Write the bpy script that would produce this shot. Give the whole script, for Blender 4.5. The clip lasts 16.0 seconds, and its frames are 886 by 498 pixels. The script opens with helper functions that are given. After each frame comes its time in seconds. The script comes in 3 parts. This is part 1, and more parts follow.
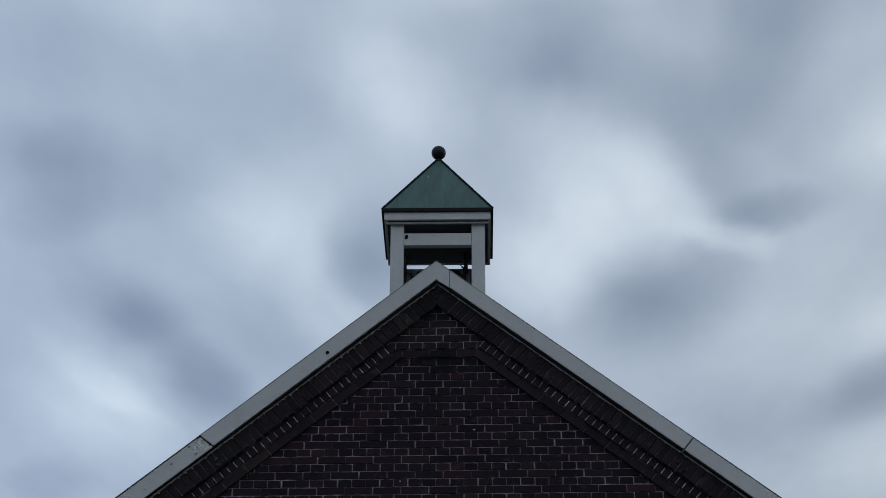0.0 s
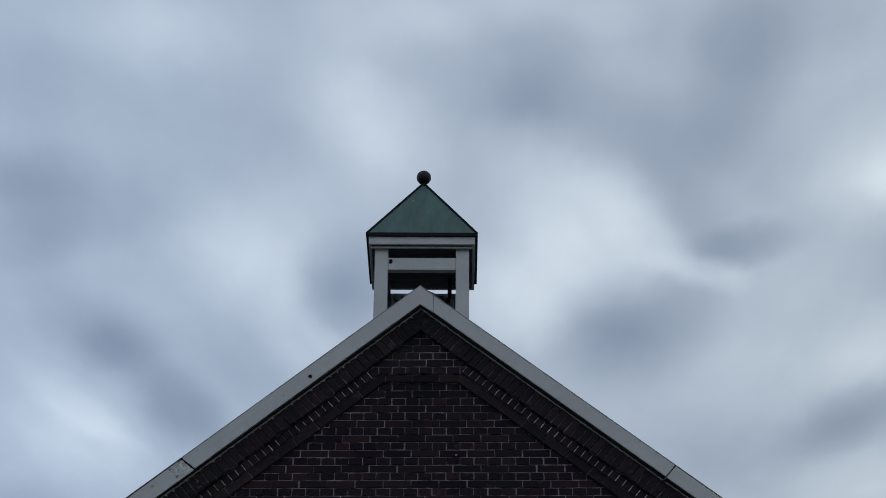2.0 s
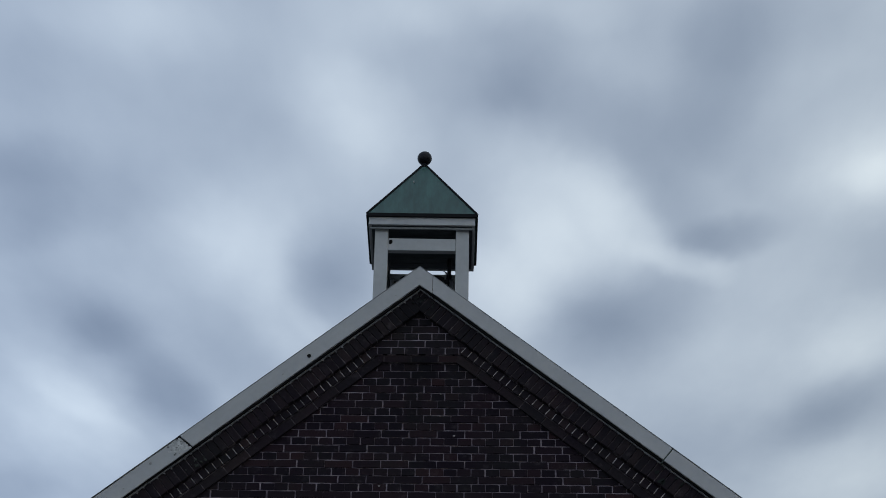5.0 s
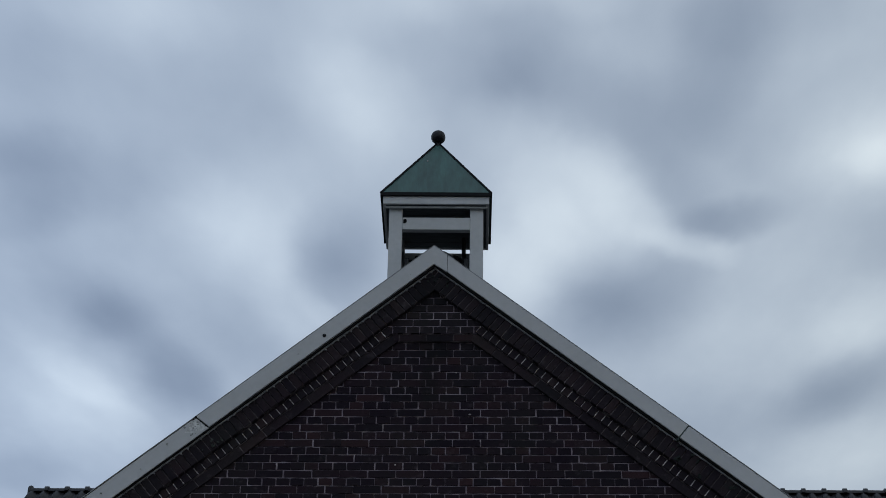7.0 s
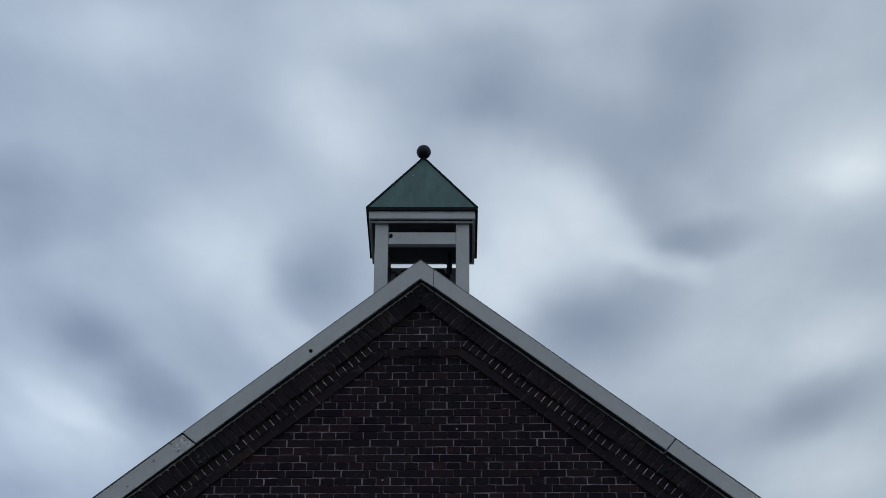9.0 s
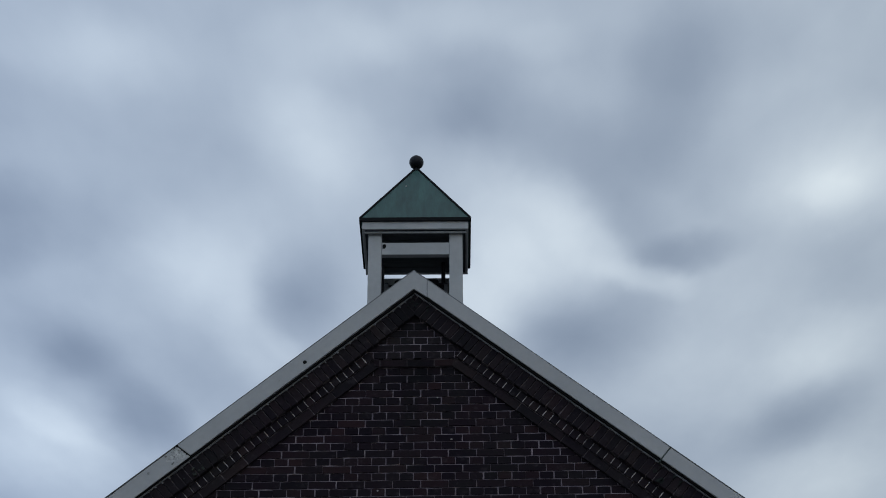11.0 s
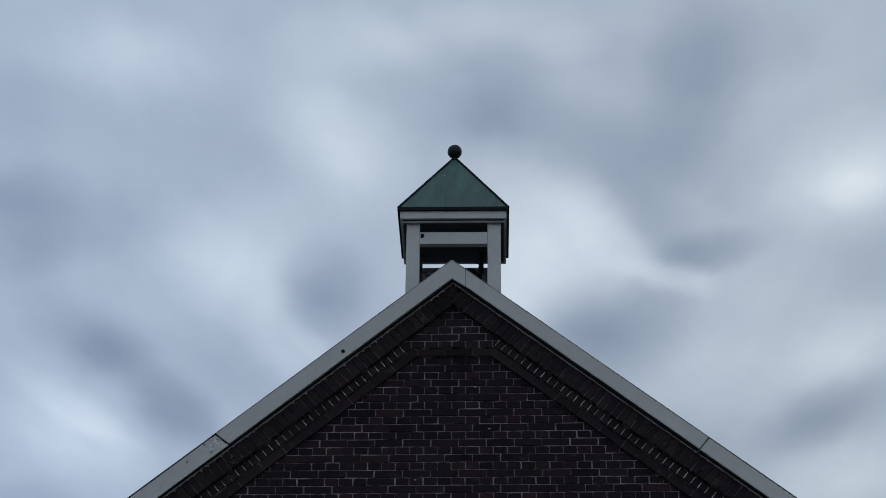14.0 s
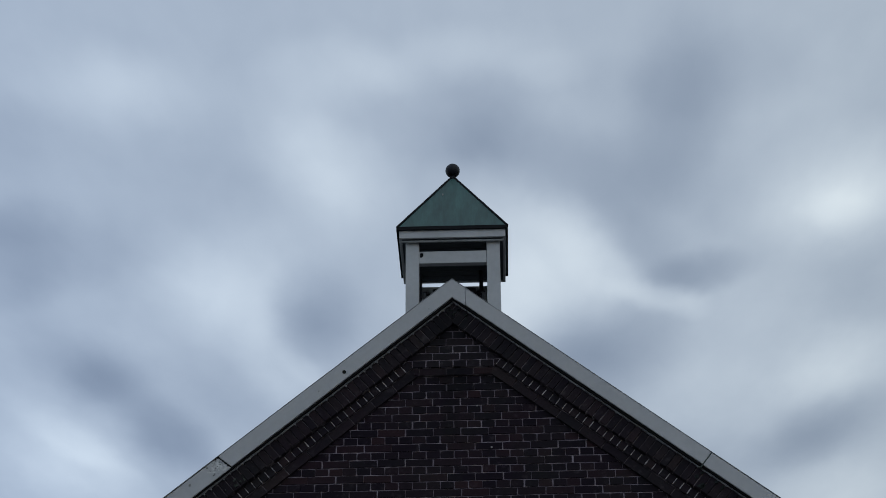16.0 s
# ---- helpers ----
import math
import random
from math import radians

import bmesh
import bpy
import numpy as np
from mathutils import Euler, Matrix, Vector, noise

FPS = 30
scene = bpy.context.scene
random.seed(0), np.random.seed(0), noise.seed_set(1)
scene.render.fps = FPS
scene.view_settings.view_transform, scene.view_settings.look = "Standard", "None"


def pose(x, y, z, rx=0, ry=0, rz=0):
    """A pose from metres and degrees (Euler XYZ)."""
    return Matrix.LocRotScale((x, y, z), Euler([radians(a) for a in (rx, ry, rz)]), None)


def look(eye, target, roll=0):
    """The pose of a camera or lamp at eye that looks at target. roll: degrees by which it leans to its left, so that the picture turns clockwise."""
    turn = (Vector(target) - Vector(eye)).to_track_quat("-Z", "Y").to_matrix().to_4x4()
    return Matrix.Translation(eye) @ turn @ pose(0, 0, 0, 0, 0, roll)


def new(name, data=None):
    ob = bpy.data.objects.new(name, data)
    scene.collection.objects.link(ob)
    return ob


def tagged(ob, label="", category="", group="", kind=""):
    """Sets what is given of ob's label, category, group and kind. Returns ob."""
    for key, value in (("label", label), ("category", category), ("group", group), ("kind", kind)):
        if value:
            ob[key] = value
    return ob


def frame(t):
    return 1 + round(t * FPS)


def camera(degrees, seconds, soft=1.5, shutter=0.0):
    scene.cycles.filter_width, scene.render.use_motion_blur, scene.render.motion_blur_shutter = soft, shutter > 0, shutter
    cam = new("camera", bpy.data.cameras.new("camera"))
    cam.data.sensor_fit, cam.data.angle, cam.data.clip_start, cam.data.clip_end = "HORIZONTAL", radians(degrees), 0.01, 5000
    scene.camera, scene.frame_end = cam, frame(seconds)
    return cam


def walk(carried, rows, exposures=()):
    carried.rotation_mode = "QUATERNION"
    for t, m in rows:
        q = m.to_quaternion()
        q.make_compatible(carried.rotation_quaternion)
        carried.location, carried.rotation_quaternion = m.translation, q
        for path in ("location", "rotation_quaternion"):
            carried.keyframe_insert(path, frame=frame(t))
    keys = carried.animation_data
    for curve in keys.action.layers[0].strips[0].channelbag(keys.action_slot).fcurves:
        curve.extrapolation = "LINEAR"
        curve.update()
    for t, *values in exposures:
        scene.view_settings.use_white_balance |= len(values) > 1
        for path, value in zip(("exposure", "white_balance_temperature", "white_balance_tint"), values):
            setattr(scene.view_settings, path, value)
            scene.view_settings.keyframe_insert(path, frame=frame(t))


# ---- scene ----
# ---- camera: held in the hand, turning a little on one spot ----
cam = camera(27.52, 16.0, soft=0.9)
EYE = (0.529, -13.183, 1.6)
TURNS = [  # seconds, yaw, pitch, roll in degrees
    (0.0, 2.076, 29.490, 0.124), (0.5, 2.127, 29.492, 0.451), (1.0, 2.025, 29.646, 0.536), (1.5, 1.803, 29.931, 0.652),
    (2.0, 1.506, 30.280, 0.477), (2.5, 1.334, 30.479, 0.301), (3.0, 1.557, 30.311, 0.753), (3.5, 1.627, 30.133, 1.126),
    (4.0, 1.522, 30.150, 1.110), (4.2, 1.417, 30.078, 1.105), (6.3, 1.840, 29.046, 1.005), (6.5, 1.900, 28.974, 0.975), (7.0, 2.005, 29.001, 0.893), (7.5, 1.794, 29.309, 0.680),
    (8.0, 1.549, 29.547, 0.283), (8.5, 1.488, 29.451, 0.351), (9.0, 1.505, 29.467, 0.320), (9.2, 1.525, 29.557, 0.285)]
TURNS += [
    (11.3, 1.280, 29.790, -0.275), (11.5, 1.364, 29.736, -0.257), (12.0, 1.650, 29.625, -0.128), (12.5, 2.025, 29.484, 0.121), (13.0, 2.338, 29.442, 0.301),
    (13.5, 2.497, 29.406, 0.483), (14.0, 2.652, 29.452, 0.557), (14.5, 2.751, 29.787, 0.570), (15.0, 2.610, 29.916, 0.252),
    (15.5, 2.678, 29.986, -0.171), (16.0, 2.628, 30.056, -0.397)]
walk(cam, [(t, pose(*EYE, 90 + p, 0, y) @ pose(0, 0, 0, 0, 0, r)) for t, y, p, r in TURNS])

# ---- sky light: overcast ----
world = bpy.data.worlds.new("world")
scene.world = world
world.use_nodes = True
wn = world.node_tree.nodes
sky = wn.new("ShaderNodeTexSky")
sky.sky_type = "NISHITA"
sky.sun_disc = False
sky.sun_elevation, sky.sun_rotation = radians(48), radians(150)
world.node_tree.links.new(sky.outputs[0], wn["Background"].inputs[0])
wn["Background"].inputs[1].default_value = 0.1
sun = new("sun", bpy.data.lights.new("sun", "SUN"))
sun.data.energy, sun.data.angle, sun.data.color = 1.2, radians(14), (1, 0.96, 0.9)
sun.matrix_world = look((0, 0, 60), (-27, 47, 0))
scene.view_settings.exposure = 0.0


# ---- materials ----
def node_material(name):
    m = bpy.data.materials.new(name)
    m.use_nodes = True
    n, l = m.node_tree.nodes, m.node_tree.links
    return m, n, l, n["Principled BSDF"]


def ramp(n, stops):
    r = n.new("ShaderNodeValToRGB")
    e = r.color_ramp.elements
    while len(e) < len(stops):
        e.new(0.5)
    for k, (p, c) in zip(e, stops):
        k.position, k.color = p, (*c, 1)
    return r


def noise_tex(n, l, scale, detail=4, rough=0.55, coords="Object", stretch=None):
    tc = n.new("ShaderNodeTexCoord")
    t = n.new("ShaderNodeTexNoise")
    t.inputs["Scale"].default_value, t.inputs["Detail"].default_value, t.inputs["Roughness"].default_value = scale, detail, rough
    if stretch:
        mp = n.new("ShaderNodeMapping")
        mp.inputs["Scale"].default_value = stretch
        l.new(tc.outputs[coords], mp.inputs[0])
        l.new(mp.outputs[0], t.inputs["Vector"])
    else:
        l.new(tc.outputs[coords], t.inputs["Vector"])
    return t


def world_noise(n, l, scale, detail=4, rough=0.55, stretch=None):
    """Noise by the place in the world, so that it runs on from piece to piece."""
    g = n.new("ShaderNodeNewGeometry")
    t = n.new("ShaderNodeTexNoise")
    t.inputs["Scale"].default_value, t.inputs["Detail"].default_value, t.inputs["Roughness"].default_value = scale, detail, rough
    if stretch:
        mp = n.new("ShaderNodeMapping")
        mp.inputs["Scale"].default_value = stretch
        l.new(g.outputs["Position"], mp.inputs[0])
        l.new(mp.outputs[0], t.inputs["Vector"])
    else:
        l.new(g.outputs["Position"], t.inputs["Vector"])
    return t


def mix_colour(n, l, fac, a, b, blend="MIX"):
    mx = n.new("ShaderNodeMix")
    mx.data_type, mx.blend_type = "RGBA", blend
    socks = (mx.inputs[0], mx.inputs[6], mx.inputs[7])
    for value, socket in zip((fac, a, b), socks):
        if hasattr(value, "links"):
            l.new(value, socket)
        elif isinstance(value, tuple):
            socket.default_value = (*value, 1)
        else:
            socket.default_value = value
    return mx.outputs[2]


def bump(n, l, bsdf, height, strength, distance):
    b = n.new("ShaderNodeBump")
    b.inputs["Strength"].default_value, b.inputs["Distance"].default_value = strength, distance
    l.new(height, b.inputs["Height"])
    l.new(b.outputs[0], bsdf.inputs["Normal"])


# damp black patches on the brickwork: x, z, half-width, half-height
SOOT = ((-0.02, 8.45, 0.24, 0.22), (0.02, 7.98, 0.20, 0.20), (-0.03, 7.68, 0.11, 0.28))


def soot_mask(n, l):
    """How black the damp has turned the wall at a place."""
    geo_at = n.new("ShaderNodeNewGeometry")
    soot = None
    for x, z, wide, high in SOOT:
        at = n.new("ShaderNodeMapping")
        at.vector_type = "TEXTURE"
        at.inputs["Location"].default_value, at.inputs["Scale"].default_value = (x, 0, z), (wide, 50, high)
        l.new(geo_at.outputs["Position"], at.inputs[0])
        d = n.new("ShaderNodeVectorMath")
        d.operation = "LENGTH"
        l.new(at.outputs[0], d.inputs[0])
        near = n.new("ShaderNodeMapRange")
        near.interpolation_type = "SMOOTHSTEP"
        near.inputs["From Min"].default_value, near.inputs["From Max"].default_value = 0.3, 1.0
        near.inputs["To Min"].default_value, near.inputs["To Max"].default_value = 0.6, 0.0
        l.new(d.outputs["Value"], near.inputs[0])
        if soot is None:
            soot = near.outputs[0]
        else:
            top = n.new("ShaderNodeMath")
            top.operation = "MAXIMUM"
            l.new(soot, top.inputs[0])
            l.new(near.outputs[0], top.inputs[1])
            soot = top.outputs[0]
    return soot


def brick_material(name, tones):
    m, n, l, b = node_material(name)
    info = n.new("ShaderNodeObjectInfo")
    geo = n.new("ShaderNodeNewGeometry")
    both = n.new("ShaderNodeMath")
    both.operation = "ADD"
    l.new(info.outputs["Random"], both.inputs[0])
    l.new(geo.outputs["Random Per Island"], both.inputs[1])
    fr = n.new("ShaderNodeMath")
    fr.operation = "FRACT"
    l.new(both.outputs[0], fr.inputs[0])
    r = ramp(n, tones)
    l.new(fr.outputs[0], r.inputs[0])
    grain = world_noise(n, l, 90, 5, 0.65)
    g = ramp(n, [(0.3, (0.55, 0.55, 0.55)), (0.75, (1.25, 1.25, 1.25))])
    l.new(grain.outputs[0], g.inputs[0])
    c = mix_colour(n, l, 1.0, r.outputs[0], g.outputs[0], "MULTIPLY")
    stain = world_noise(n, l, 2.2, 5, 0.6)
    s = ramp(n, [(0.42, (0, 0, 0)), (0.7, (1, 1, 1))])
    l.new(stain.outputs[0], s.inputs[0])
    c = mix_colour(n, l, s.outputs[0], c, mix_colour(n, l, 0.5, c, (0.018, 0.02, 0.018)))
    soot = soot_mask(n, l)
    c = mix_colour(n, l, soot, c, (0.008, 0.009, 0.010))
    smear = world_noise(n, l, 15, 7, 0.62)
    f = ramp(n, [(0.58, (0, 0, 0)), (0.74, (0.22, 0.22, 0.22))])
    l.new(smear.outputs[0], f.inputs[0])
    c = mix_colour(n, l, f.outputs[0], c, (0.17, 0.15, 0.155))
    l.new(c, b.inputs["Base Color"])
    b.inputs["Roughness"].default_value = 0.85
    b.inputs["Specular IOR Level"].default_value = 0.12
    bump(n, l, b, grain.outputs[0], 0.6, 0.004)
    return m


def plain(name, colour, rough=0.7, metal=0.0, vary=0.3, scale=12, fine=120, relief=0.002, stretch=None, spec=0.5, grain=1.0):
    m, n, l, b = node_material(name)
    big = world_noise(n, l, scale, 4, 0.6, stretch)
    dark, light = tuple(x * (1 - vary) for x in colour), tuple(min(1, x * (1 + vary * 0.5)) for x in colour)
    r = ramp(n, [(0.3, dark), (0.68, light)])
    l.new(big.outputs[0], r.inputs[0])
    small = world_noise(n, l, fine, 3, 0.6, stretch)
    g = ramp(n, [(0.3, (1 - 0.15 * grain,) * 3), (0.7, (1 + 0.08 * grain,) * 3)])
    l.new(small.outputs[0], g.inputs[0])
    l.new(mix_colour(n, l, 1.0, r.outputs[0], g.outputs[0], "MULTIPLY"), b.inputs["Base Color"])
    b.inputs["Roughness"].default_value, b.inputs["Metallic"].default_value = rough, metal
    b.inputs["Specular IOR Level"].default_value = spec
    bump(n, l, b, small.outputs[0], 0.4, relief)
    return m


BRICK = brick_material("dark_brick", [(0.0, (0.0110, 0.0076, 0.0140)), (0.35, (0.0152, 0.0098, 0.0166)), (0.7, (0.0210, 0.0122, 0.0190)), (0.93, (0.0285, 0.0152, 0.0208)), (1.0, (0.038, 0.0190, 0.0225))])
EDGE_BRICK = brick_material("sooty_brick", [(0.0, (0.0160, 0.0122, 0.0182)), (0.6, (0.0235, 0.0168, 0.0226)), (0.93, (0.031, 0.0208, 0.0255)), (1.0, (0.038, 0.0245, 0.0275))])


def mortar_material(name, dull, pale):
    """Weathered mortar: dull for the most part, washed out pale here and there."""
    m, n, l, b = node_material(name)
    patch = world_noise(n, l, 7, 6, 0.7)
    r = ramp(n, [(0.36, tuple(0.45 * x for x in dull)), (0.50, dull), (0.66, pale)])
    l.new(patch.outputs[0], r.inputs[0])
    small = world_noise(n, l, 150, 3, 0.6)
    g = ramp(n, [(0.3, (0.75, 0.75, 0.75)), (0.7, (1.15, 1.15, 1.15))])
    l.new(small.outputs[0], g.inputs[0])
    c = mix_colour(n, l, 1.0, r.outputs[0], g.outputs[0], "MULTIPLY")
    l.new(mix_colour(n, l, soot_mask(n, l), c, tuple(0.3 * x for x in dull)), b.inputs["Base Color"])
    b.inputs["Roughness"].default_value = 0.95
    b.inputs["Specular IOR Level"].default_value = 0.1
    bump(n, l, b, small.outputs[0], 0.5, 0.003)
    return m


MORTAR = mortar_material("wall_mortar", (0.245, 0.207, 0.242), (0.45, 0.395, 0.43))
DARK_MORTAR = mortar_material("sooty_mortar", (0.080, 0.068, 0.074), (0.20, 0.172, 0.175))
PALE_MORTAR = mortar_material("pale_mortar", (0.52, 0.48, 0.47), (0.74, 0.70, 0.68))
BOARD = plain("weathered_white_paint", (0.43, 0.437, 0.44), 0.6, vary=0.09, scale=2.2, fine=22, relief=0.0003, grain=0.35)
POST_PAINT = plain("greyed_white_paint", (0.455, 0.468, 0.473), 0.6, vary=0.09, scale=3.5, fine=22, relief=0.0003, grain=0.35)
MOSS = plain("grey_green_moss", (0.024, 0.030, 0.028), 0.95, vary=0.5, scale=40, spec=0.1)
SEALANT = plain("green_grey_sealant", (0.05, 0.07, 0.06), 0.8)
ROT = plain("bare_rotten_wood", (0.012, 0.012, 0.012), 0.9, spec=0.1)
LICHEN_GREY = plain("grey_green_lichen", (0.075, 0.085, 0.075), 0.95, vary=0.5, scale=40, spec=0.1)
LICHEN = plain("flaked_paint", (0.30, 0.31, 0.29), 0.85, vary=0.6, scale=25, fine=90)
PRIMER = plain("peeled_primer", (0.56, 0.57, 0.56), 0.8, vary=0.45, scale=30, fine=90)
ZINC = plain("dull_zinc", (0.30, 0.31, 0.32), 0.7, vary=0.3, scale=6)
# shaded copy of the white paint, for the back rail and the bead
SHADED_PAINT = plain("shaded_white_paint", (0.26, 0.275, 0.275), 0.7, vary=0.3, scale=9)
LINING = plain("grey_green_boarding", (0.070, 0.082, 0.088), 0.75, vary=0.3, scale=6, stretch=(1, 6, 6))
# near black: painted shadow gap under the verge boards, and the bell's headstock
NEAR_BLACK = plain("gap_shade_and_dark_timber", (0.010, 0.010, 0.011), 0.9, spec=0.15)
FILLET = plain("grey_fillet", (0.24, 0.238, 0.240), 0.9, vary=0.4, scale=14, fine=60, spec=0.2)
# dark timber; also stands in for shade on the cupola's back posts, side rails
SOFFIT = plain("dark_timber_and_shaded_paint", (0.075, 0.080, 0.088), 0.8, vary=0.4, scale=8, stretch=(1, 6, 6))
COPPER = plain("green_metal_sheet", (0.031, 0.092, 0.082), 0.5, vary=0.45, scale=3.4, fine=26, relief=0.001, stretch=(3.0, 0.6, 0.6))
LEAD = plain("black_metal_edge", (0.008, 0.009, 0.011), 0.8, vary=0.3, spec=0.2)
IRON = plain("blackened_ball_metal", (0.008, 0.009, 0.014), 0.42, vary=0.5, scale=14, spec=0.25)
TILE = plain("black_glazed_tile", (0.017, 0.018, 0.022), 0.55, vary=0.4, scale=4)
PLASTER = plain("grey_render", (0.35, 0.34, 0.33), 0.9)
BRONZE = plain("dark_bronze", (0.030, 0.034, 0.036), 0.55, vary=0.5, scale=9, fine=60, spec=0.3)


def ground_material():
    m, n, l, b = node_material("grey_paving")
    t = world_noise(n, l, 0.6, 6, 0.6)
    r = ramp(n, [(0.35, (0.11, 0.105, 0.10)), (0.65, (0.19, 0.18, 0.175))])
    l.new(t.outputs[0], r.inputs[0])
    grit = world_noise(n, l, 40, 4, 0.6)
    g = ramp(n, [(0.3, (0.8, 0.8, 0.8)), (0.7, (1.1, 1.1, 1.1))])
    l.new(grit.outputs[0], g.inputs[0])
    l.new(mix_colour(n, l, 1.0, r.outputs[0], g.outputs[0], "MULTIPLY"), b.inputs["Base Color"])
    b.inputs["Roughness"].default_value = 0.95
    return m


# cloud masses on the drifting layer: x, y, long and short half-width in metres, turn in degrees, strength in stops
WHITE_BANKS = [(-130, 526, 52, 40, 22, 0.31), (-58, 582, 83, 38, 75, 0.42), (-5, 513, 59, 25, -14, 0.23), (33, 670, 104, 49, 71, 0.50), (157, 619, 72,
    53, -70, 0.54), (-115, 692, 80, 52, 82, 0.46), (-249, 873, 95, 44, -85, 0.28), (-224, 900, 107, 44, -88, 0.30), (132, 793, 105, 90, 31, 0.20),
    (177, 782, 70, 39, -76, 0.28), (-76, 639, 56, 46, -75, 0.15), (-98, 765, 73, 32, 89, 0.28), (10, 710, 80, 39, 89, 0.38), (200, 954, 101, 67, -75,
    0.31), (134, 553, 71, 41, -89, 0.10)]
BRIGHT_RIMS = [(-5, 738, 66, 39, 74, 0.26), (58, 675, 71, 20, 61, 0.16), (85, 705, 38, 19, 36, 0.28), (-222, 844, 79, 24, 72, 0.24), (-205, 908, 65,
    24, 88, 0.08), (-56, 600, 32, 16, 78, 0.04), (156, 630, 29, 23, -81, 0.15), (-210, 701, 42, 29, -64, -0.08), (32, 522, 19, 18, 30, 0.10), (-88,
    771, 45, 11, 77, 0.13), (36, 632, 38, 23, 43, 0.07), (-48, 517, 38, 30, 30, 0.18), (-16, 550, 37, 26, 68, 0.16)]
GREY_BANKS = [(2, 561, 60, 44, 63, -0.41), (-35, 548, 34, 19, 51, -0.05), (84, 544, 76, 29, 87, -0.51), (62, 598, 75, 43, 38, -0.38), (58, 765, 88,
    52, -79, -0.55), (-77, 725, 82, 32, -81, -0.48), (-194, 642, 64, 50, 53, -0.41), (-192, 770, 73, 40, 74, -0.46), (-110, 591, 64, 56, -56, -0.12),
    (175, 865, 81, 39, -68, -0.53), (179, 697, 67, 26, 77, -0.14), (-179, 554, 53, 37, -64, -0.14), (115, 912, 93, 58, 62, -0.24), (-136, 802, 80, 40,
    84, -0.17)]
BLUE_GAPS = [(98, 683, 36, 27, -23, -0.40), (74, 651, 68, 20, 60, -0.21), (-168, 849, 74, 29, 84, -0.60), (-191, 776, 38, 28, -86, -0.21), (-283, 978,
    57, 42, -58, -0.24), (-86, 719, 41, 18, -84, -0.13), (52, 756, 38, 23, -80, -0.11), (-1, 569, 28, 22, 67, -0.14), (-150, 634, 40, 27, 59, -0.12),
    (58, 537, 32, 25, 78, -0.12), (111, 527, 38, 32, 54, -0.16), (-194, 619, 42, 30, -62, -0.18), (-209, 675, 40, 31, -53, -0.24), (124, 707, 50, 43,
    50, 0.09)]
BANKS = ((WHITE_BANKS, 0.00), (BRIGHT_RIMS, 0.25), (GREY_BANKS, 0.00), (BLUE_GAPS, 0.15))  # each with the share of its core


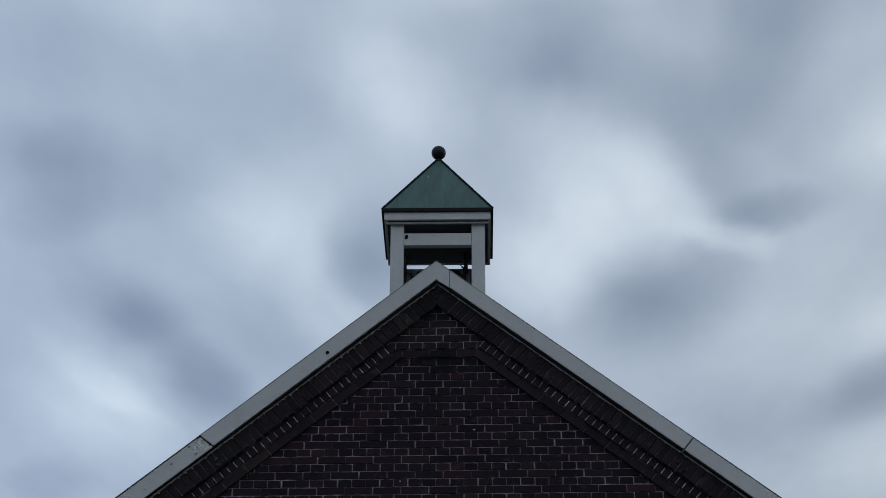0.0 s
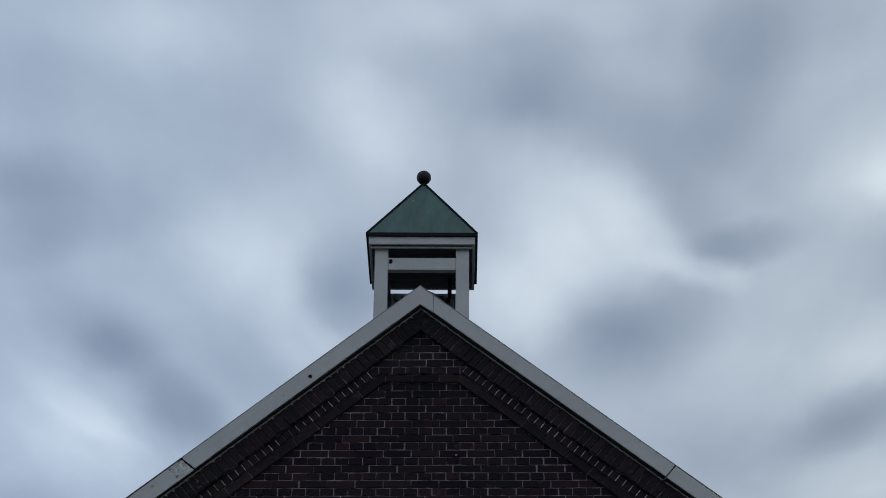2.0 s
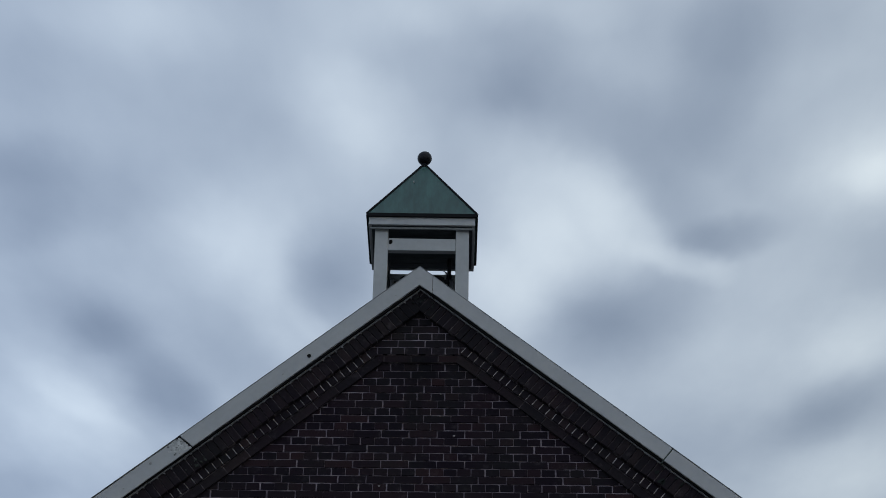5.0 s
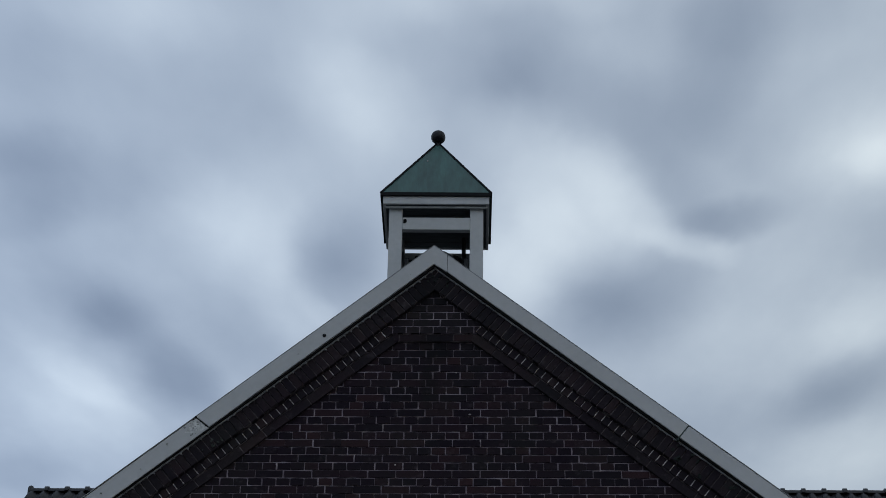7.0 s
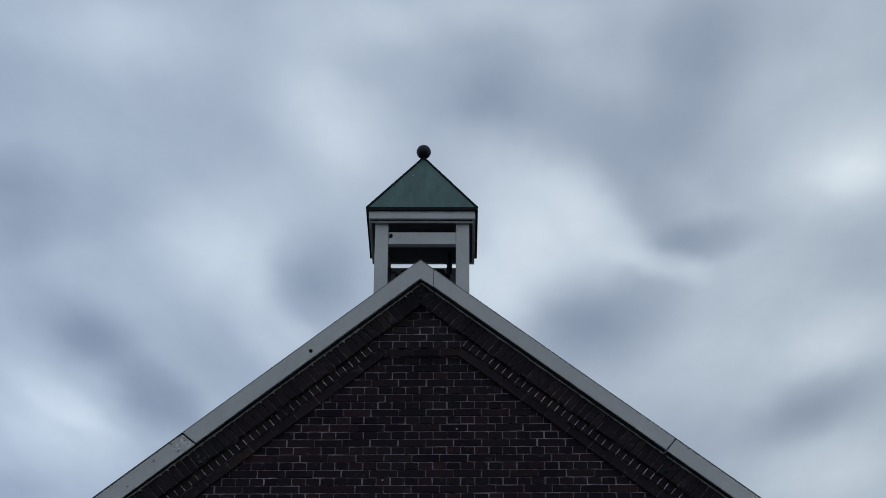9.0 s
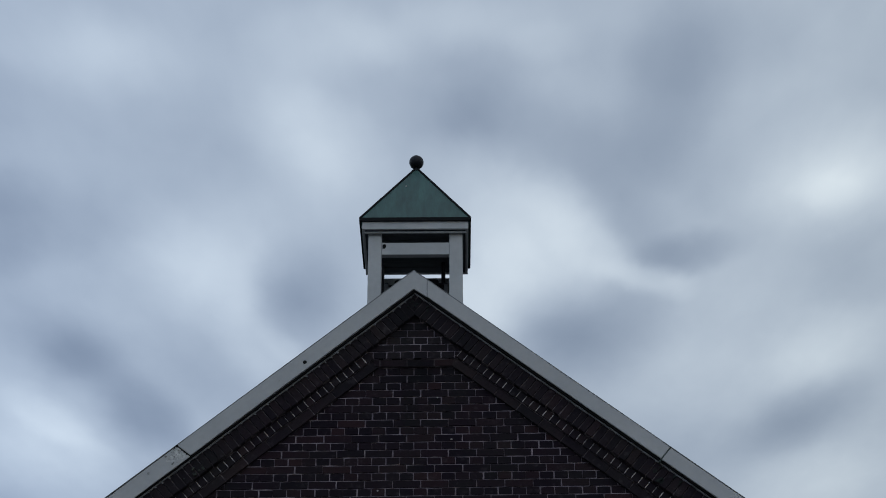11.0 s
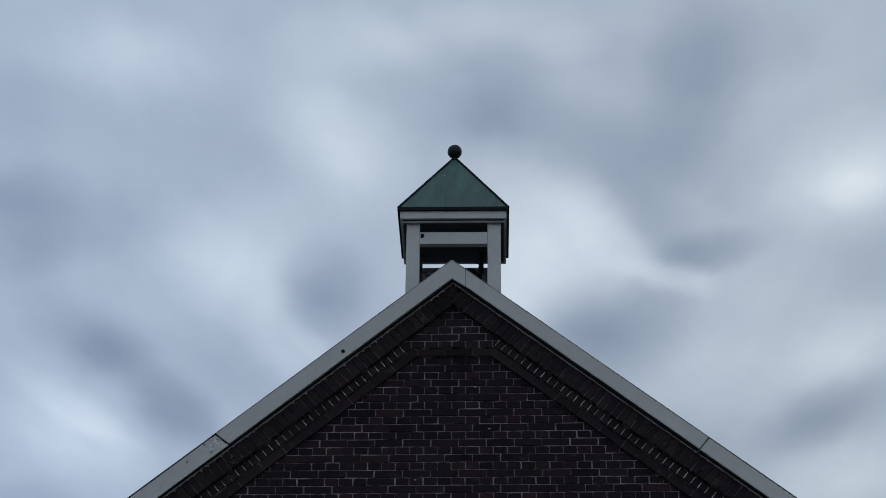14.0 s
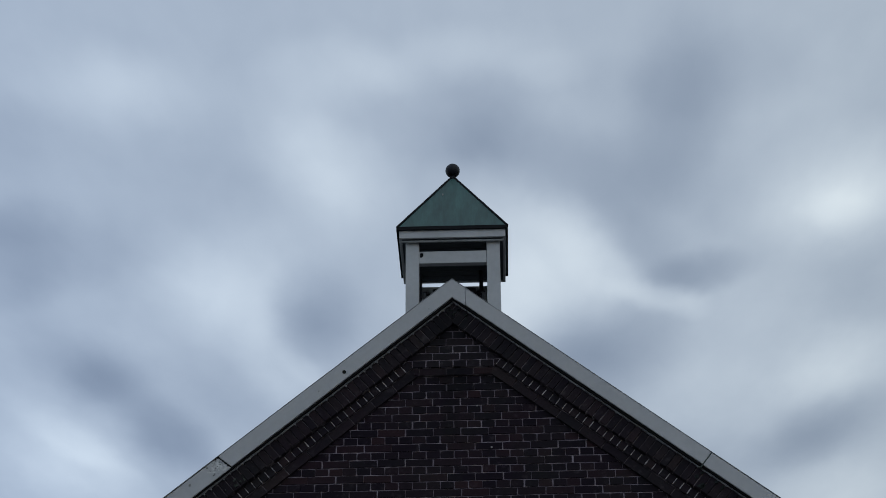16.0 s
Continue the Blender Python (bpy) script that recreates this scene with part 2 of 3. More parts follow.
def cloud_material():
    m, n, l, b = node_material("cloud")
    n.remove(b)
    tc = n.new("ShaderNodeTexCoord")
    mp = n.new("ShaderNodeMapping")
    mp.inputs["Scale"].default_value = (1, 0.5, 1)
    l.new(tc.outputs["Object"], mp.inputs[0])

    def layer(scale, detail, rough):
        t = n.new("ShaderNodeTexNoise")
        t.inputs["Scale"].default_value, t.inputs["Detail"].default_value, t.inputs["Roughness"].default_value = scale, detail, rough
        l.new(mp.outputs[0], t.inputs["Vector"])
        return t

    def warped(at, scale, reach):
        """The place on the layer, pushed about by a noise."""
        swirl = layer(scale, 3, 0.5)
        off = n.new("ShaderNodeVectorMath")
        off.operation = "MULTIPLY_ADD"
        l.new(swirl.outputs["Color"], off.inputs[0])
        off.inputs[1].default_value, off.inputs[2].default_value = (2 * reach, 4 * reach, 0), (-reach, -2 * reach, 0)
        to = n.new("ShaderNodeVectorMath")
        to.operation = "ADD"
        l.new(at, to.inputs[0])
        l.new(off.outputs[0], to.inputs[1])
        return to.outputs[0]

    def wisps(scale, detail, depth):
        t = layer(scale, detail, 0.55)
        r = n.new("ShaderNodeMapRange")
        r.inputs["From Min"].default_value, r.inputs["From Max"].default_value = 0.25, 0.75
        r.inputs["To Min"].default_value, r.inputs["To Max"].default_value = -depth, depth
        l.new(t.outputs[0], r.inputs[0])
        return r.outputs[0]

    def plus(a, b):
        s = n.new("ShaderNodeMath")
        s.operation = "ADD"
        l.new(a, s.inputs[0])
        l.new(b, s.inputs[1])
        return s.outputs[0]
    at = warped(warped(tc.outputs["Object"], 0.03, 5.0), 0.11, 1.4)
    acc = plus(wisps(0.02, 3, 0.07), wisps(0.075, 4, 0.03))
    for masses, core in BANKS:
        for x, y, long, short, turn, strength in masses:
            fit = n.new("ShaderNodeMapping")
            fit.vector_type = "TEXTURE"
            fit.inputs["Location"].default_value = (x, y, 0)
            fit.inputs["Rotation"].default_value = (0, 0, radians(turn))
            fit.inputs["Scale"].default_value = (long, short, 1)
            l.new(at, fit.inputs[0])
            d = n.new("ShaderNodeVectorMath")
            d.operation = "LENGTH"
            l.new(fit.outputs[0], d.inputs[0])
            r = n.new("ShaderNodeMapRange")
            r.interpolation_type = "SMOOTHSTEP"
            r.inputs["From Min"].default_value, r.inputs["From Max"].default_value = core, 1
            r.inputs["To Min"].default_value, r.inputs["To Max"].default_value = strength, 0
            l.new(d.outputs["Value"], r.inputs[0])
            acc = plus(acc, r.outputs[0])
    fit01 = n.new("ShaderNodeMapRange")
    fit01.inputs["From Min"].default_value, fit01.inputs["From Max"].default_value = -0.8, 0.8
    l.new(acc, fit01.inputs[0])
    shades = []
    for k in range(9):
        stop = -0.8 + 0.2 * k
        green = 0.485 * 2 ** stop
        shades.append((k / 8, (green * (0.842 + 0.06 * stop), green, green * (1.228 - 0.16 * stop))))
    c = ramp(n, shades)
    l.new(fit01.outputs[0], c.inputs[0])
    sep = n.new("ShaderNodeSeparateXYZ")
    l.new(tc.outputs["Object"], sep.inputs[0])
    across = n.new("ShaderNodeMapRange")
    across.inputs["From Min"].default_value, across.inputs["From Max"].default_value = -260, 220
    l.new(sep.outputs[0], across.inputs[0])
    hue = ramp(n, [(0.0, (0.965, 1.0, 1.05)), (0.55, (1.0, 1.0, 0.992)), (1.0, (1.015, 1.0, 0.95))])
    l.new(across.outputs[0], hue.inputs[0])
    tinted = mix_colour(n, l, 1.0, c.outputs[0], hue.outputs[0], "MULTIPLY")
    em = n.new("ShaderNodeEmission")
    em.inputs[1].default_value = 1.0
    l.new(tinted, em.inputs[0])
    thin = n.new("ShaderNodeBsdfTransparent")
    mx = n.new("ShaderNodeMixShader")
    mx.inputs[0].default_value = 0.94
    l.new(thin.outputs[0], mx.inputs[1])
    l.new(em.outputs[0], mx.inputs[2])
    l.new(mx.outputs[0], n["Material Output"].inputs[0])
    m.cycles.emission_sampling = "NONE"
    return m


# ---- mesh helpers ----
def part(name, bm, material, parent, label=""):
    me = bpy.data.meshes.new(name)
    bmesh.ops.recalc_face_normals(bm, faces=bm.faces)
    bm.to_mesh(me)
    bm.free()
    me.materials.append(material)
    ob = new(name, me)
    ob.parent = parent
    if label:
        tagged(ob, label)
    return ob


def box(x0, x1, y0, y1, z0, z1, bevel=0.0, bm=None):
    bm = bm or bmesh.new()
    v = [bm.verts.new((x, y, z)) for x in (x0, x1) for y in (y0, y1) for z in (z0, z1)]
    fs = [bm.faces.new([v[i] for i in f]) for f in ((0, 1, 3, 2), (4, 6, 7, 5), (0, 4, 5, 1), (2, 3, 7, 6), (0, 2, 6, 4), (1, 5, 7, 3))]
    if bevel:
        bmesh.ops.bevel(bm, geom=list({e for f in fs for e in f.edges}), offset=bevel, segments=2, affect="EDGES", profile=0.5)
    return bm


def prism(outline, y0, y1, bevel=0.0, bm=None):
    """An outline of (x, z) pairs, drawn out from y0 to y1."""
    bm = bm or bmesh.new()
    a = [bm.verts.new((x, y0, z)) for x, z in outline]
    b = [bm.verts.new((x, y1, z)) for x, z in outline]
    k = len(outline)
    fs = [bm.faces.new(a), bm.faces.new(b[::-1])]
    fs += [bm.faces.new((a[i], b[i], b[(i + 1) % k], a[(i + 1) % k])) for i in range(k)]
    if bevel:
        bmesh.ops.bevel(bm, geom=list({e for f in fs for e in f.edges}), offset=bevel, segments=2, affect="EDGES", profile=0.5)
    return bm


def clip(poly, keep):
    """The part of an (x, z) outline where keep(p) is positive; keep is linear."""
    out = []
    for p, q in zip(poly, poly[1:] + poly[:1]):
        a, b = keep(p), keep(q)
        if a >= 0:
            out.append(p)
        if a * b < 0:
            k = a / (a - b)
            out.append((p[0] + k * (q[0] - p[0]), p[1] + k * (q[1] - p[1])))
    return out


def tube(points, radius, sides=8, bm=None):
    bm = bm or bmesh.new()
    rings = []
    for i, p in enumerate(points):
        a, b = Vector(points[max(0, i - 1)]), Vector(points[min(len(points) - 1, i + 1)])
        q = (b - a).to_track_quat("Z", "Y")
        rings.append([bm.verts.new(Vector(p) + q @ Vector((radius * math.cos(2 * math.pi * k / sides), radius * math.sin(2 * math.pi * k / sides), 0))) for k in range(sides)])
    for r, s in zip(rings, rings[1:]):
        for k in range(sides):
            bm.faces.new((r[k], r[(k + 1) % sides], s[(k + 1) % sides], s[k]))
    bm.faces.new(rings[0]), bm.faces.new(rings[-1])
    return bm


def lathe(profile, centre, sides=32, bm=None):
    """A turned body from (radius, z) pairs round an upright axis."""
    bm = bm or bmesh.new()
    rings = [[bm.verts.new((centre[0] + r * math.cos(2 * math.pi * k / sides), centre[1] + r * math.sin(2 * math.pi * k / sides), z)) for k in range(sides)] for r, z in profile]
    for r, s in zip(rings, rings[1:]):
        for k in range(sides):
            f = bm.faces.new((r[k], r[(k + 1) % sides], s[(k + 1) % sides], s[k]))
            f.smooth = True
    bm.faces.new(rings[0][::-1]), bm.faces.new(rings[-1])
    return bm


# ---- ground and sky ----
bm = bmesh.new()
bmesh.ops.create_grid(bm, x_segments=8, y_segments=8, size=4500)
ground = part("ground", bm, ground_material(), None)
tagged(ground, "worn grey paved ground before the building", "ground", kind="structure")

bm = bmesh.new()
bmesh.ops.create_grid(bm, x_segments=4, y_segments=4, size=4600)
cloud_layer = part("cloud_layer", bm, cloud_material(), None)
cloud_layer.location = (0, 0, 400)
tagged(cloud_layer, "soft grey and white broken clouds drifting across the sky", "clouds", kind="structure")

# ---- the gable building ----
APEX, HALF = 8.87, 4.2           # top of the verge boards, half the width
SLOPE = {-1: 0.829, 1: 0.80}     # rise over run of the two verges
ROW, BED = 0.06507, 8.043        # height of a course, the bed at the foot of the stepped-out peak
building = new("brick_building")
tagged(building, "dark brick gable building with white verge boards", "building")


def spot(s, u, v, drop=0.0):
    """A place on the gable: u along the verge of side s from the peak, v square to it, drop straight down."""
    a = math.atan(SLOPE[s])
    return (s * (u * math.cos(a) - v * math.sin(a)), APEX - drop - u * math.sin(a) - v * math.cos(a))


def slab(s, u0, u1, v0, v1):
    poly = [spot(s, u0, v0), spot(s, u1, v0), spot(s, u1, v1), spot(s, u0, v1)]
    return clip(poly, lambda p: s * p[0] - 0.001)


# walls behind the bricks
eave = {s: APEX - 0.1 - SLOPE[s] * HALF for s in (-1, 1)}
gable_wall = part("gable_wall", prism([(-HALF, 0), (HALF, 0), (HALF, eave[1]), (0, APEX - 0.1), (-HALF, eave[-1])], 0.007, 0.11), MORTAR, building, "dark brick gable wall with pale mortar joints")
for s in (-1, 1):
    x0, x1 = sorted((s * HALF, s * (HALF - 0.3)))
    part("side_wall", box(x0, x1, 0.112, 12.9, 0, eave[s] - 0.05), BRICK, building)
for s in (-1, 1):
    a = math.atan(SLOPE[s])
    poly = [spot(s, 0, 0.02), spot(s, HALF / math.cos(a) + 0.2, 0.02), spot(s, HALF / math.cos(a) + 0.2, 0.12), spot(s, 0, 0.12)]
    poly = clip(poly, lambda p: s * p[0])
    low, high = clip(poly, lambda p: s * p[0] - 0.27), clip(poly, lambda p: 0.27 - s * p[0])
    bm = prism(low, -0.04, 13.2)
    prism(high, -0.04, 0.02, 0, bm)
    prism(high, 0.79, 13.2, 0, bm)
    part("roof_slope", bm, TILE, building, "dark tiled roof slope, open under the bell")


def board(name, outline, label, y0=-0.135, y1=-0.117):
    return part(name, prism(outline, y0, y1, 0.004), BOARD, building, label)


# verge boards: thickness square to the slope, joints where the boards meet
END = HALF / math.cos(math.atan(0.82)) + 0.25
DEEP = {-1: 0.139, 1: 0.123}
JOINT_L, JOINT_R = 2.43, 2.575
left = [spot(-1, 0, 0), spot(-1, JOINT_L - 0.02, 0), spot(-1, JOINT_L - 0.05, DEEP[-1])]
cross = clip([spot(1, 0, 0), spot(1, 0.5, 0), spot(1, 0.5, DEEP[1]), (0.0, APEX - 0.165)], lambda p: 0.108 - p[0])
upper = board("verge_board", left + [(0.0, APEX - 0.165)] + [p for p in cross[::-1] if p[0] > 0.05], "weathered white verge board, mitred at the peak")
lower = board("verge_board", [spot(-1, JOINT_L - 0.012, 0.004), spot(-1, END, 0.004), spot(-1, END, DEEP[-1] + 0.004), spot(-1, JOINT_L - 0.042, DEEP[-1] + 0.004)], "white verge board with flaking rotten end", -0.131)
poly = clip([spot(1, 0, 0), spot(1, JOINT_R - 0.004, 0), spot(1, JOINT_R - 0.004, DEEP[1]), spot(1, 0, DEEP[1])], lambda p: p[0] - 0.111)
board("verge_board", poly, "weathered white verge board, smooth paint")
board("verge_board", [spot(1, JOINT_R + 0.006, 0.003), spot(1, END, 0.003), spot(1, END, DEEP[1] + 0.003), spot(1, JOINT_R + 0.006, DEEP[1] + 0.003)], "weathered white verge board, smooth paint")
part("board_joint", prism([spot(1, JOINT_R - 0.004, 0.001), spot(1, JOINT_R + 0.006, 0.001), spot(1, JOINT_R + 0.006, DEEP[1] + 0.03), spot(1, JOINT_R - 0.004, DEEP[1] + 0.03)], -0.132, -0.05), SEALANT, building, "green grey sealant in the joint")
for s in (-1, 1):
    part("verge_trim", prism(clip([spot(s, 0, -0.0045), spot(s, END, -0.0045), spot(s, END, -0.0005), spot(s, 0, -0.0005)], lambda p: s * p[0] - 0.0005), -0.137, -0.03), ZINC, building, "thin dull zinc strip along the verge")
peel = random.Random(31)
edge = [(JOINT_L - 0.006, 0.008)] + [(JOINT_L + 0.02 + 0.022 * k + peel.uniform(-0.006, 0.006), 0.010 + 0.006 * k + peel.uniform(0, 0.014)) for k in range(5)]
edge += [(JOINT_L + 0.13 - 0.028 * k + peel.uniform(-0.01, 0.01), 0.062 + 0.016 * k + peel.uniform(-0.008, 0.008)) for k in range(5)] + [(JOINT_L - 0.034, DEEP[-1] - 0.006)]
part("peeled_patch", prism([spot(-1, u, v) for u, v in edge], -0.1322, -0.128), PRIMER, lower, "pale bare patch of peeled paint")
# a knot hole and flaked spots
knot_x, knot_z = -0.873, 8.041
part("knot_hole", prism([(knot_x + 0.016 * math.cos(k * 0.785), knot_z + 0.017 * math.sin(k * 0.785)) for k in range(8)], -0.138, -0.13), ROT, upper, "dark round knot hole")
rng = random.Random(4)
for k in range(16):
    u, v = JOINT_L + rng.uniform(0.0, 0.16) ** 1.2, rng.uniform(0.012, DEEP[-1] - 0.012)
    c = spot(-1, u, v)
    r = rng.uniform(0.003, 0.009)
    part("flake", prism([(c[0] + r * rng.uniform(0.5, 1.4) * math.cos(i), c[1] + r * rng.uniform(0.4, 1.2) * math.sin(i)) for i in range(6)], -0.1335, -0.128), rng.choice((LICHEN, LICHEN, LICHEN, FILLET)), lower)
for u, v, r in ((JOINT_L - 0.014, 0.005, 0.010), (JOINT_L + 0.008, 0.008, 0.006), (JOINT_L - 0.025, 0.06, 0.006), (JOINT_L - 0.03, 0.085, 0.007), (JOINT_L - 0.035, 0.11, 0.008)):
    c = spot(-1, u, v)
    part("rot_spot", prism([(c[0] + r * rng.uniform(0.6, 1.4) * math.cos(i), c[1] + r * rng.uniform(0.6, 1.2) * math.sin(i)) for i in range(6)], -0.1375, -0.128), ROT, lower)
for u, v, r in ((0.32, 0.09, 0.005), (2.72, 0.05, 0.010), (3.0, 0.09, 0.007), (1.46, 0.08, 0.006), (3.35, 0.06, 0.006)):
    c = spot(-1, u, v)
    part("flake", prism([(c[0] + r * rng.uniform(0.6, 1.4) * math.cos(i), c[1] + r * rng.uniform(0.6, 1.2) * math.sin(i)) for i in range(6)], -0.1385, -0.128), LICHEN, upper if u < 2.4 else lower)
for k in range(14):
    c = spot(-1, JOINT_L + rng.gauss(0.02, 0.05), rng.uniform(0.17, 0.28))
    r = rng.uniform(0.003, 0.010)
    part("lichen_patch", prism([(c[0] + r * rng.uniform(0.5, 1.5) * math.cos(i), c[1] + r * rng.uniform(0.5, 1.3) * math.sin(i)) for i in range(6)], -0.087, -0.075), LICHEN_GREY, building)
for x, z in ((0.19, 7.775), (-0.28, 6.98), (0.30, 7.41)):
    part("mortar_splash", prism([(x + 0.008 * rng.uniform(0.5, 1.3) * math.cos(i), z + 0.006 * rng.uniform(0.5, 1.3) * math.sin(i)) for i in range(6)], -0.006, 0.004), PALE_MORTAR, building)
for k in range(9):
    c = spot(1 if k % 3 else -1, abs(rng.gauss(0.22, 0.07)), rng.uniform(0.16, 0.24))
    r = rng.uniform(0.006, 0.016)
    part("lichen_patch", prism([(c[0] + r * rng.uniform(0.5, 1.5) * math.cos(i), c[1] + r * rng.uniform(0.5, 1.3) * math.sin(i)) for i in range(6)], -0.0868, -0.075), MOSS, building)
for k in range(22):
    c = spot(1, JOINT_R + rng.uniform(-0.05, 0.75), rng.uniform(0.15, 0.285))
    r = rng.uniform(0.006, 0.018)
    part("lichen_patch", prism([(c[0] + r * rng.uniform(0.5, 1.5) * math.cos(i), c[1] + r * rng.uniform(0.5, 1.3) * math.sin(i)) for i in range(6)], -0.0866, -0.075), MOSS, building)
part("drip_stain", prism([(0.112, 8.655), (0.124, 8.660), (0.121, 8.61), (0.117, 8.575), (0.113, 8.61)], -0.0935, -0.07), ROT, building, "dark drip under the board joint")
# added black strip as the boards' shadow gap and a thin mortar fillet under it
ragged = random.Random(8)
GAP = {-1: 0.009, 1: 0.014}
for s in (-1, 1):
    part("gap_shade", prism(slab(s, 0, END, 0.02, DEEP[s] + GAP[s]), -0.1165, -0.02), NEAR_BLACK, building, "added black strip, the shadow gap under the verge board")
    top, u = DEEP[s] - 0.02, 0.165
    edge = [(DEEP[s] * SLOPE[s] + 0.012, GAP[s] + 0.011)]
    while u < END:
        tooth, width, drop = GAP[s] + ragged.uniform(0.014, 0.030), ragged.uniform(0.005, 0.010), GAP[s] + ragged.uniform(0.010, 0.013)
        if s > 0:
            tooth = drop + ragged.uniform(0.0, 0.006)
        edge += [(u - 0.0085 - width * 0.5, drop), (u - 0.0045 - width * 0.5, tooth), (u - 0.0045 + width * 0.5, tooth * 0.9), (u + width, drop)]
        u += 0.0645
    bm = prism([spot(s, top * SLOPE[s] + 0.004, top)] + [spot(s, p, DEEP[s] + q) for p, q in edge] + [spot(s, edge[-1][0], top)], -0.091, -0.02)
    part("fillet", bm, FILLET, building, "ragged grey mortar fillet, running down into the brick joints")

# sloping brick courses under the verges
V_SOLDIER = {-1: (0.155, 0.297), 1: (0.14, 0.292)}
V_ROWLOCK = {-1: (0.302, 0.374), 1: (0.297, 0.369)}
V_CORBEL = {-1: (0.379, 0.452), 1: (0.374, 0.447)}
soldier_course = part("soldier_course", prism(slab(-1, 0, END, 0.14, 0.295), -0.071, 0.006), DARK_MORTAR, building, "sloping course of sooty bricks on end")
part("mortar_bed", prism(slab(1, 0, END, 0.125, 0.29), -0.071, 0.006), DARK_MORTAR, soldier_course)
rowlock_course = part("rowlock_course", prism(slab(-1, 0.735, END, 0.28, 0.378), -0.030, 0.006), DARK_MORTAR, building, "sloping course of brick headers with pale joints")
part("mortar_bed", prism(slab(1, 0.735, END, 0.28, 0.373), -0.030, 0.006), DARK_MORTAR, rowlock_course)
part("pointing", prism(slab(-1, 0.735, END, 0.308, 0.366), -0.0350, -0.029), PALE_MORTAR, rowlock_course, "pale mortar pointing")
part("pointing", prism(slab(1, 0.735, END, 0.303, 0.361), -0.0380, -0.029), PALE_MORTAR, rowlock_course, "pale mortar pointing")
corbel_course = part("corbel_course", prism(slab(-1, 0.74, END, 0.37, 0.449), -0.020, 0.006), DARK_MORTAR, building, "sloping course of dark stretcher bricks")
part("mortar_bed", prism(slab(1, 0.74, END, 0.37, 0.444), -0.020, 0.006), DARK_MORTAR, corbel_course)


def sloping(parent, s, u, length, vs, y0, y1, material, mesh_of, rng, gap=0.010, jut=0.005):
    """One brick of a sloping course; whole bricks share a mesh."""
    poly = slab(s, u, u + length - gap, *vs)
    if len(poly) < 3:
        return
    dy = rng.uniform(-jut, jut) - 0.0006 * (s > 0)
    if len(poly) == 4 and abs(min(s * p[0] for p in poly) - 0.001) > 1e-5:
        o = spot(s, u, vs[0])
        key = (s, length, vs)
        if key not in mesh_of:
            ob = part("brick", prism([(x - o[0], z - o[1]) for x, z in poly], y0, y1, 0.003), material, parent)
            mesh_of[key] = ob.data
        else:
            ob = new("brick", mesh_of[key])
            ob.parent = parent
        sag = rng.uniform(-0.004, 0.004)
        ob.location = (o[0] - s * 0.63 * sag, dy, o[1] - 0.77 * sag)
        ob.rotation_euler = (0, rng.uniform(-0.014, 0.014), 0)
    else:
        ob = part("brick", prism(poly, y0 + dy, y1), material, parent)


def joined(name, outlines, y0, y1, material, parent):
    bm = bmesh.new()
    for o in outlines:
        if len(o) > 2:
            prism(o, y0, y1, 0, bm)
    return tagged(part(name, bm, material, parent), kind="stuff")


rng = random.Random(11)
cache = {}
for s in (-1, 1):
    for parent, vs, y0, y1, length, first, last, material, gap in (
            (soldier_course, V_SOLDIER[s], -0.080, 0.0, 0.0645, 0.10, 3.75, EDGE_BRICK, 0.009),
            (rowlock_course, V_ROWLOCK[s], -0.042, 0.0, 0.0665, 0.74, 3.75, EDGE_BRICK, 0.008),
            (corbel_course, V_CORBEL[s], -0.026, 0.0, 0.22, 0.745, 3.75, EDGE_BRICK, 0.009)):
        u = first
        while u < last:
            sloping(parent, s, u, length, vs, y0, y1, material, cache, rng, gap, 0.005 if parent is soldier_course else 0.003)
            u += length
        rest = []
        while u < END - 0.25:
            rest.append(slab(s, u, u + length - gap, *vs))
            u += length
        joined("brick_rest", rest, y0, y1, material, parent)


def course(k):
    """Joints of a course, counted down from the stepped-out foot: header and stretcher courses in cross bond."""
    if k % 2 == 0:
        return 0.11, 0.0
    return 0.22, -0.055 if (k - 1) // 2 % 2 == 0 else 0.055


def rough_brick(x0, x1, y0, y1, z0, z1, rng):
    """A brick with a worn, uneven outline and broken arrises."""
    def wear():
        return rng.uniform(-0.0016, 0.0014)
    mid = (x0 + x1) / 2 + rng.uniform(-0.02, 0.02)
    outline = [(x0 + wear(), z0 + wear()), (mid, z0 + wear()), (x1 + wear(), z0 + wear()), (x1 + wear(), (z0 + z1) / 2), (x1 + wear(), z1 + wear()), (mid, z1 + wear()), (x0 + wear(), z1 + wear()), (x0 + wear(), (z0 + z1) / 2)]
    bm = prism(outline, y0, y1)
    rim = [e for e in bm.edges if all(abs(v.co.y - y0) < 1e-6 for v in e.verts)]
    bmesh.ops.bevel(bm, geom=rim, offset=0.002, segments=1, affect="EDGES", profile=0.5)
    return bm


